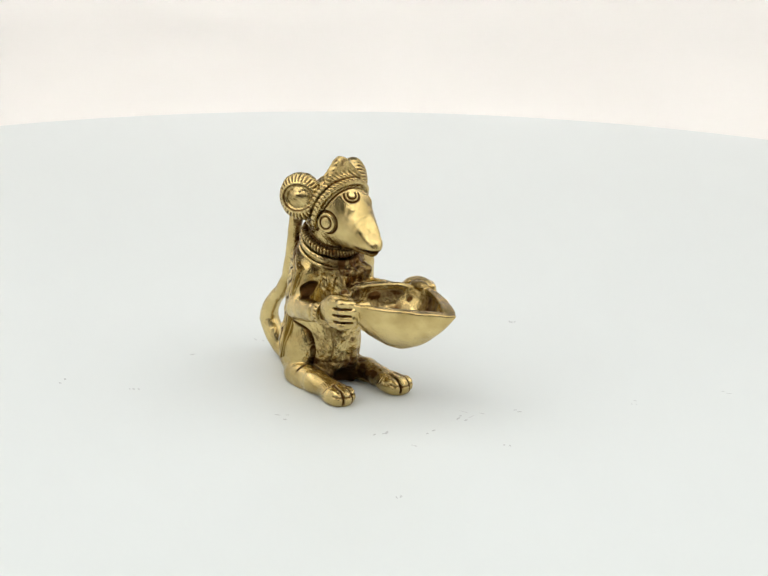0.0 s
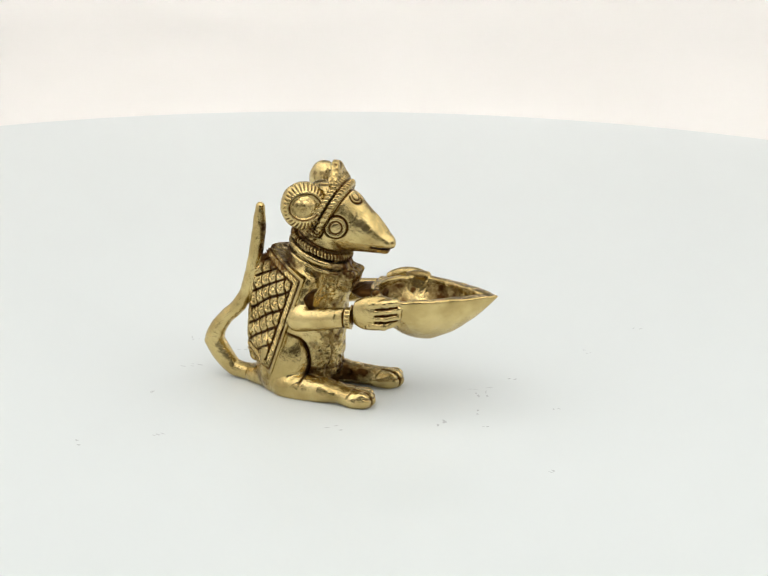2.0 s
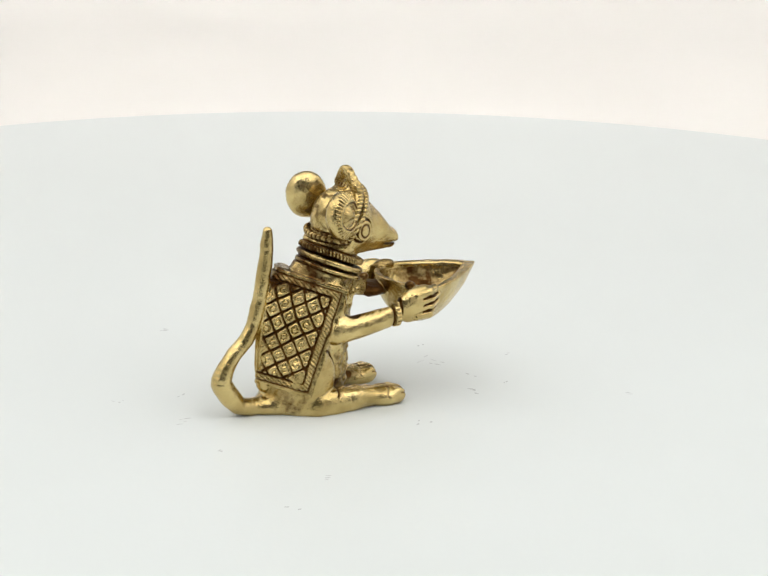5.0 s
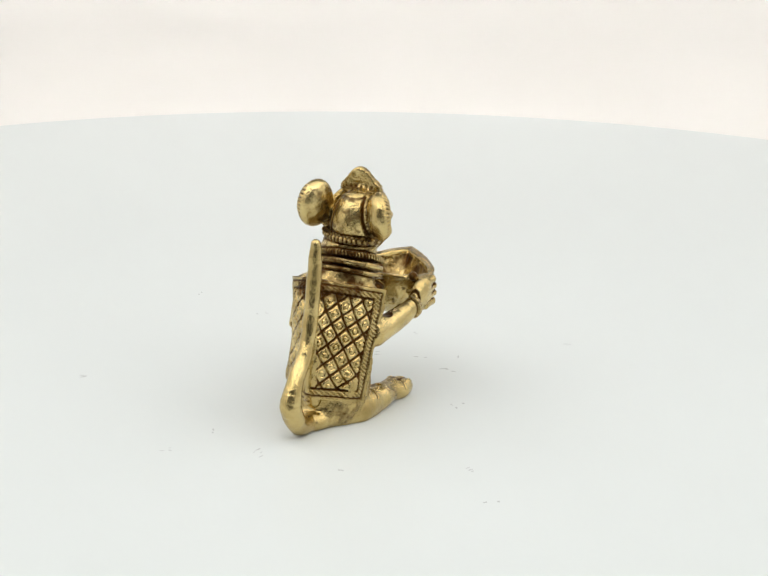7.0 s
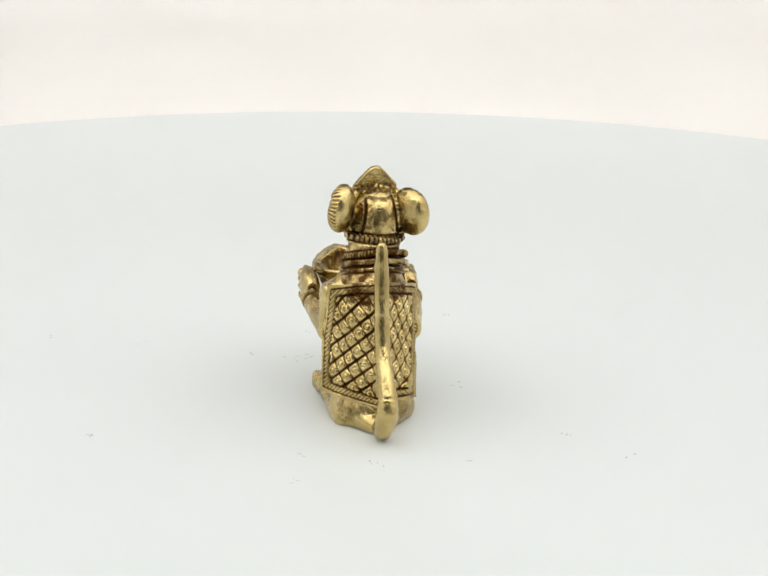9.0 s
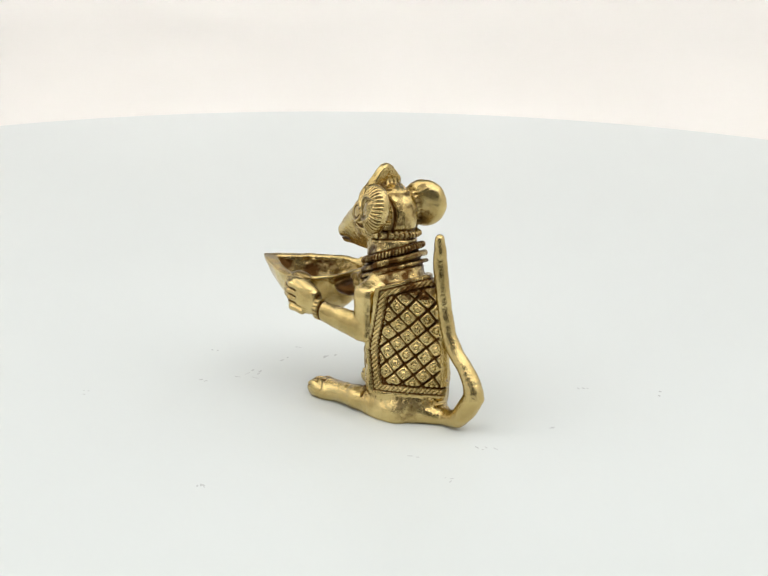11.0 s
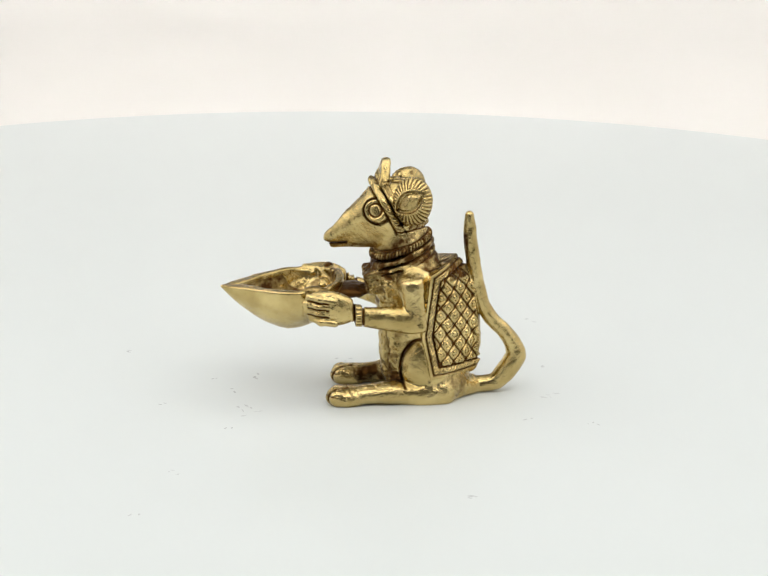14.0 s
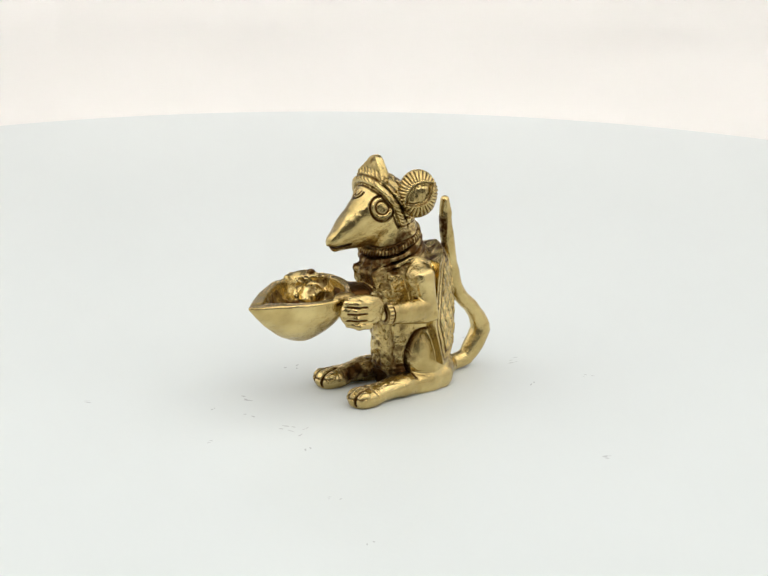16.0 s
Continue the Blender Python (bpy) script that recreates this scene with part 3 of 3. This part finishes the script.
    # chest pendant and rough front
    c.add((-6, -5, 25), (2, 6, 33), blend(1.0, block((-2.8, 1.8, 28.6), (1.9, 2.2, 2.8), 0.8, turn_of(0, 12, 0)), block((-2.8, -2.4, 28.9), (1.8, 2.0, 2.6), 0.8, turn_of(0, 12, 0))), 0.5, 0.2)
    c.engrave((-8, -7.5, 0.5), (3, 7.5, 32), lambda x, y, z: 0.16 * np.clip(bump_noise(x, y, z, 2.6) + 0.6 * bump_noise(z + 0.3 * y, x, y + 0.4 * z, 1.3), -0.7, 1) * (np.abs(y - 0.3) < 6.5) * (x < 0.5), 0.6)
    c.engrave((-9, -7, 28.5), (1, 7, 33.5), lambda x, y, z: 0.1 * np.cos(6.28 * (y + 0.8 * lumps(x, y, z, 3)) / 2.3), 0.5)
    # apron edges on the belly
    c.engrave((-9, -8, 4), (-1, 8, 18), lambda x, y, z: 0.22 * (groove(y - 4.2 + 0.5 * lumps(x, y, z, 3), 0.4) + groove(y + 3.8 + 0.5 * lumps(x, y, z, 3), 0.4)) + 0.2 * groove(z - 6.5, 0.4), 0.5)
    c.engrave((-11, -8.5, 2), (1, 8.5, 21), lambda x, y, z: (0.14 * lumps(x, y, z, 1.0) + 0.12 * lumps(y, z, x, 2.2) + 0.08 * lumps(z, x, y, 0.7)) * np.clip((x + 11) / 2, 0, 1) * np.where(y > 1.5, 0.6, 1.0), 0.3)
    c.engrave((-7, -6, 23), (1, 7, 32), lambda x, y, z: 0.15 * lumps(x, y, z, 0.9) + 0.1 * lumps(y, z, x, 1.7), 0.3)
    c.stain_shade((-12, -7, 0), (1, 7, 33), lambda x, y, z: 0.32 * np.clip(0.6 + bump_noise(x, y, z, 4), 0, 1) * np.clip((7 - np.abs(y)) / 2, 0, 1) * np.clip((x + 12) / 3, 0, 1))

    # cape with its border and lattice of punched diamonds
    def side_region(side):
        poly = CAPE[side]
        return lambda x, y, z: np.maximum(poly(x, z) + 0 * y, -side * (y - 0.3))
    for side in (-1, 1):
        reg = side_region(side)
        low, high = ((-31, -14, 3), (-7, 0.6, 37)) if side < 0 else ((-31, 0, 3), (-7, 14, 37))
        face = panel(side)
        if side < 0:
            for a, b in zip(SPINE[2:-3], SPINE[3:-2]):
                c.add((min(a[1], b[1]) - 1, -2, a[0] - 1), (max(a[1], b[1]) + 4, 3, b[0] + 1), limb((a[1] + 2.0, 0.3, a[0]), (b[1] + 2.0, 0.3, b[0]), 1.9, 1.9), 0.0)
        c.add(low, high, lambda x, y, z: np.maximum(np.abs(face(x, y, z)[0] + 2.2) - 2.2, reg(x, y, z)), 0.15)

        def lattice(x, y, z):
            e = CAPE[side](x, z) + 0 * y
            d, u = face(x, y, z)
            own = (side * (y - 0.3) > -0.1) * (d > -1.0) * (d < 0.7)
            s = 3.15
            u = u + 0.28 * lumps(x, y, z, 5.0)
            z = z + 0.25 * lumps(y + 9.0, z, x, 5.0)
            if side < 0:
                p, q = -u * 0.47 + z * 0.88, u * 0.88 + z * 0.47
            else:
                p, q = u * 0.62 + z * 0.78, -u * 0.78 + z * 0.62
            sp, sq = (3.55, 2.95) if side < 0 else (s, s)
            fp, fq = p - sp * np.round(p / sp), q - sq * np.round(q / sq)
            hp, hq = sp / 2 - np.abs(fp), sq / 2 - np.abs(fq)
            inner = (e < -2.75) * (u > 1.3)
            dot = np.sqrt(fp * fp + fq * fq)
            cut = np.maximum(0.7 * groove(hp, 0.38), 0.5 * groove(hq, 0.36)) + 0.5 * groove(dot - 0.72, 0.26)
            edge = 0.55 * groove(e + 2.65, 0.34) + 0.4 * groove(e + 0.95, 0.26)
            run = 0.8 * z + 0.6 * x + 0.5 * side * y
            beads = (e < -1.1) * (e > -2.4) * (0.28 * np.clip(np.cos(6.28 * run / 0.85), -0.2, 1) - 0.1)
            cut = cut * (0.85 + 0.3 * lumps(x, y, z, 3.5)) - 0.36 * np.clip(1 - 3.2 * (fp * fp + fq * fq) / (s * s), 0, 1)
            return own * (inner * cut + (e <= 0.1) * (edge + beads))
        c.engrave(low, high, lattice, 0.85)
    # tail
    tail = [(-24.5, 0.3, 2.0, 2.2), (-29.5, 0.5, 1.9, 2.05), (-32.9, 0.7, 2.5, 2.15), (-35.5, 0.7, 5.5, 2.45), (-37.8, 0.7, 9.0, 2.55), (-36.8, 0.6, 12.0, 2.1), (-34.6, 0.5, 15.2, 1.75),
            (-31.0, 0.4, 18.6, 1.7), (-28.9, 0.3, 22.5, 1.7), (-27.8, 0.3, 27.0, 1.75), (-26.8, 0.2, 31.5, 1.75), (-26.0, 0.2, 36.0, 1.7), (-25.7, 0.2, 41.0, 1.5), (-25.5, 0.2, 44.2, 1.05)]
    tail = np.array(tail)
    knots = np.arange(len(tail))
    run = np.linspace(0, len(tail) - 1, 79)
    soft = np.hanning(7)[1:-1] / np.hanning(7).sum()
    tail = np.stack([np.convolve(np.pad(np.interp(run, knots, tail[:, i]), 2, mode="edge"), soft, "valid") for i in range(4)], 1)
    for a, b in zip(tail[:-2:2], tail[2::2]):
        c.add(np.minimum(a, b)[:3] - 2.5, np.maximum(a, b)[:3] + 2.5, limb(a[:3], b[:3], a[3], b[3]), 0)
    # bracelets
    for side, wx, wy, wz in ((-1, 1.3, -12.8, 23.0), (1, 1.6, 11.8, 23.4)):
        at = np.array((wx, wy, wz))

        def hoop(x, y, z, at=at):
            return np.maximum(np.sqrt(((y - at[1]) / 0.95) ** 2 + ((z - at[2]) / 1.12) ** 2) - 2.35, np.abs(x - at[0]) - 0.75)
        c.add(at - 4, at + 4, hoop, 0.15)
        c.engrave(at - 4, at + 4, lambda x, y, z: 0.5 * (groove(x - at[0] - 1.05, 0.35) + groove(x - at[0] + 1.05, 0.35)) + (np.abs(x - at[0]) < 0.6) * 0.2 * np.clip(np.cos(6.28 * (z - at[2]) / 0.9), -0.2, 1), 1.0)
    # fingers and toes
    for side, at in ((-1, (8.6, -14.6, 24.6)), (1, (9.0, 13.2, 24.9))):
        def fingers(x, y, z, side=side, at=at):
            v = (z - at[2]) - 0.12 * (x - at[0])
            g = 0
            for k in (-1.45, 0.15, 1.75):
                g = g + groove(v - k, 0.33) * (x > at[0] - 0.6) * (x < at[0] + 4.6)
            return 0.5 * g * (side * y > abs(at[1]) - 2.2)
        c.engrave((0, -17, 19) if side < 0 else (0, 9, 19), (16, -9, 30) if side < 0 else (16, 17, 30), fingers)
    for side, toe, ty in ((-1, 3.6, -8.5), (1, 5.7, 7.3)):
        for k in (-1, 0, 1):
            c.add((toe - 3, ty - 4, 0), (toe + 4, ty + 4, 5), ellipsoid((toe + 0.5 - 0.5 * abs(k), ty + 2.2 * k, 2.0), (2.3, 1.15, 2.0)), 0.2)

        def toes(x, y, z, toe=toe, ty=ty):
            g = 0
            for k in (-1.1, 1.1):
                g = g + groove(y - ty - k * (1 + 0.08 * (x - toe)), 0.34)
            return 0.65 * g * (x > toe - 2.6) * (z > 0.6) + 0.25 * groove(z - 2.6 - 0.2 * (toe + 2 - x), 0.3) * (x > toe + 0.5) + 0.18 * groove(x - toe + 1.9 + 0.12 * (y - ty) ** 2, 0.4) * (z > 2.2)
        c.engrave((toe - 3, ty - 4, 0), (toe + 4, ty + 4, 6), toes, 0.9)
    # brown tarnish on the neck and back of the head; inner feet and rump made browner
    c.stain_shade((-25, -7.4, 30), (1, 7, 43), lambda x, y, z: np.clip(0.42 + 0.35 * bump_noise(x, y, z, 3.0), 0, 0.7) * np.clip((skull(x, y, z) - 0.4) / 1.6, 0, 1) * np.clip((42 - z) / 2, 0, 1))
    c.stain_shade((-13, -9.5, 1.5), (4, 9, 7), lambda x, y, z: np.clip(0.5 + 0.35 * bump_noise(x, y, z, 4.0), 0, 0.8) * np.clip((8.2 - np.abs(y)) / 2, 0, 1) * np.clip((3.2 - x) / 3.5, 0, 1))
    c.stain_shade((-29, -10, 0), (-15, 10, 8), lambda x, y, z: np.clip(0.55 + 0.4 * bump_noise(x, y, z, 3.0), 0, 0.8) * np.clip(1.2 - np.sqrt((x + 22) ** 2 + (z - 4) ** 2 + 0.15 * y * y) / 4.5, 0, 1))
    c.stain_shade((-17, -8, 41), (-8, 5, 56), lambda x, y, z: np.clip(0.15 + 0.45 * bump_noise(x, y, z, 2.0), 0, 0.45) * np.clip((-8.5 - x) / 2.5, 0, 1))
    # uneven hand-cast surface, flat underside
    near = np.nonzero(np.abs(c.d) < 1.0)
    x, y, z = (c.ax[i][near[i]] for i in range(3))
    c.d[near] += 0.15 * lumps(x, y, z, 4.5) + 0.09 * lumps(z, x, y, 1.9) + 0.045 * lumps(y, z, x, 0.8)
    s, x, y, z = c.box(LOW, HIGH)
    c.d = np.maximum(c.d, 0.0 - z + 0 * c.d)
    for a in range(3):
        for k in (0, -1):
            idx = [slice(None)] * 3
            idx[a] = k
            c.d[tuple(idx)] = 1.0
    ob = c.skin("mouse_figurine", BRASS)
    return tagged(ob, "antique cast brass mouse figurine holding a leaf-shaped oil lamp bowl", "figurine")


MOUSE = mouse()

# ---- scuffs on the platter: grey rub marks, some in short parallel strokes ----
MARKS = [(-72.5, 6.2, 2, 3), (-55.3, 1.2, 3, 4), (-19, -16.5, 3, 4), (4.8, -26.3, 4, 5), (24.6, -16.8, 6, 6), (33.5, -33.5, 2, 3), (66, -4.5, 3, 3), (88.5, 3, 2, 4), (8.5, -64, 3, 4),
         (-14.3, 55.7, 3, 4), (-24.8, 38.2, 4, 5), (39, 56.3, 4, 4), (-41.8, 27.2, 2, 3), (12.4, -34.4, 2, 3), (17, -25, 2, 4), (26, -12, 3, 5), (38, -12, 2, 3), (-8.5, 43, 2, 4)]


def scuffs():
    rnd = random.Random(5)
    for mx, my, n, size in MARKS:
        bm = bmesh.new()
        lean = rnd.uniform(0, math.pi)
        for k in range(n):
            ang = lean + rnd.uniform(-0.4, 0.4)
            l, w = size * rnd.uniform(0.08, 0.22), rnd.uniform(0.15, 0.35)
            ox, oy = rnd.gauss(0, size * 0.25), rnd.gauss(0, size * 0.25)
            ring = []
            for j in range(12):
                a = 2 * math.pi * j / 12
                r = rnd.uniform(0.7, 1.15)
                px, py = l * r * math.cos(a), w * r * math.sin(a)
                ring.append(bm.verts.new(((mx + ox + px * math.cos(ang) - py * math.sin(ang)) * 0.001, (my + oy + px * math.sin(ang) + py * math.cos(ang)) * 0.001, 0.00001)))
            top = bm.verts.new(((mx + ox) * 0.001, (my + oy) * 0.001, 0.00006))
            for j in range(12):
                bm.faces.new((ring[j], ring[(j + 1) % 12], top))
        mesh_object("scuff_mark", bm, SCUFF, TURNTABLE, "faint grey scuff")


scuffs()


def motions():
    rows = []
    for k in range(33):
        t = k * 0.5
        rows.append((t, 16.8607 * t - 0.1366 * math.sin(math.pi * t / 16) - 0.5212 * math.sin(math.pi * t / 8)))
    walk(TURNTABLE, [(t, pose(0, 0, 0, 0, 0, a)) for t, a in rows])
    walk(MOUSE, [(t, pose(0, 0, 0, 0, 0, a - 51.2)) for t, a in rows])


motions()
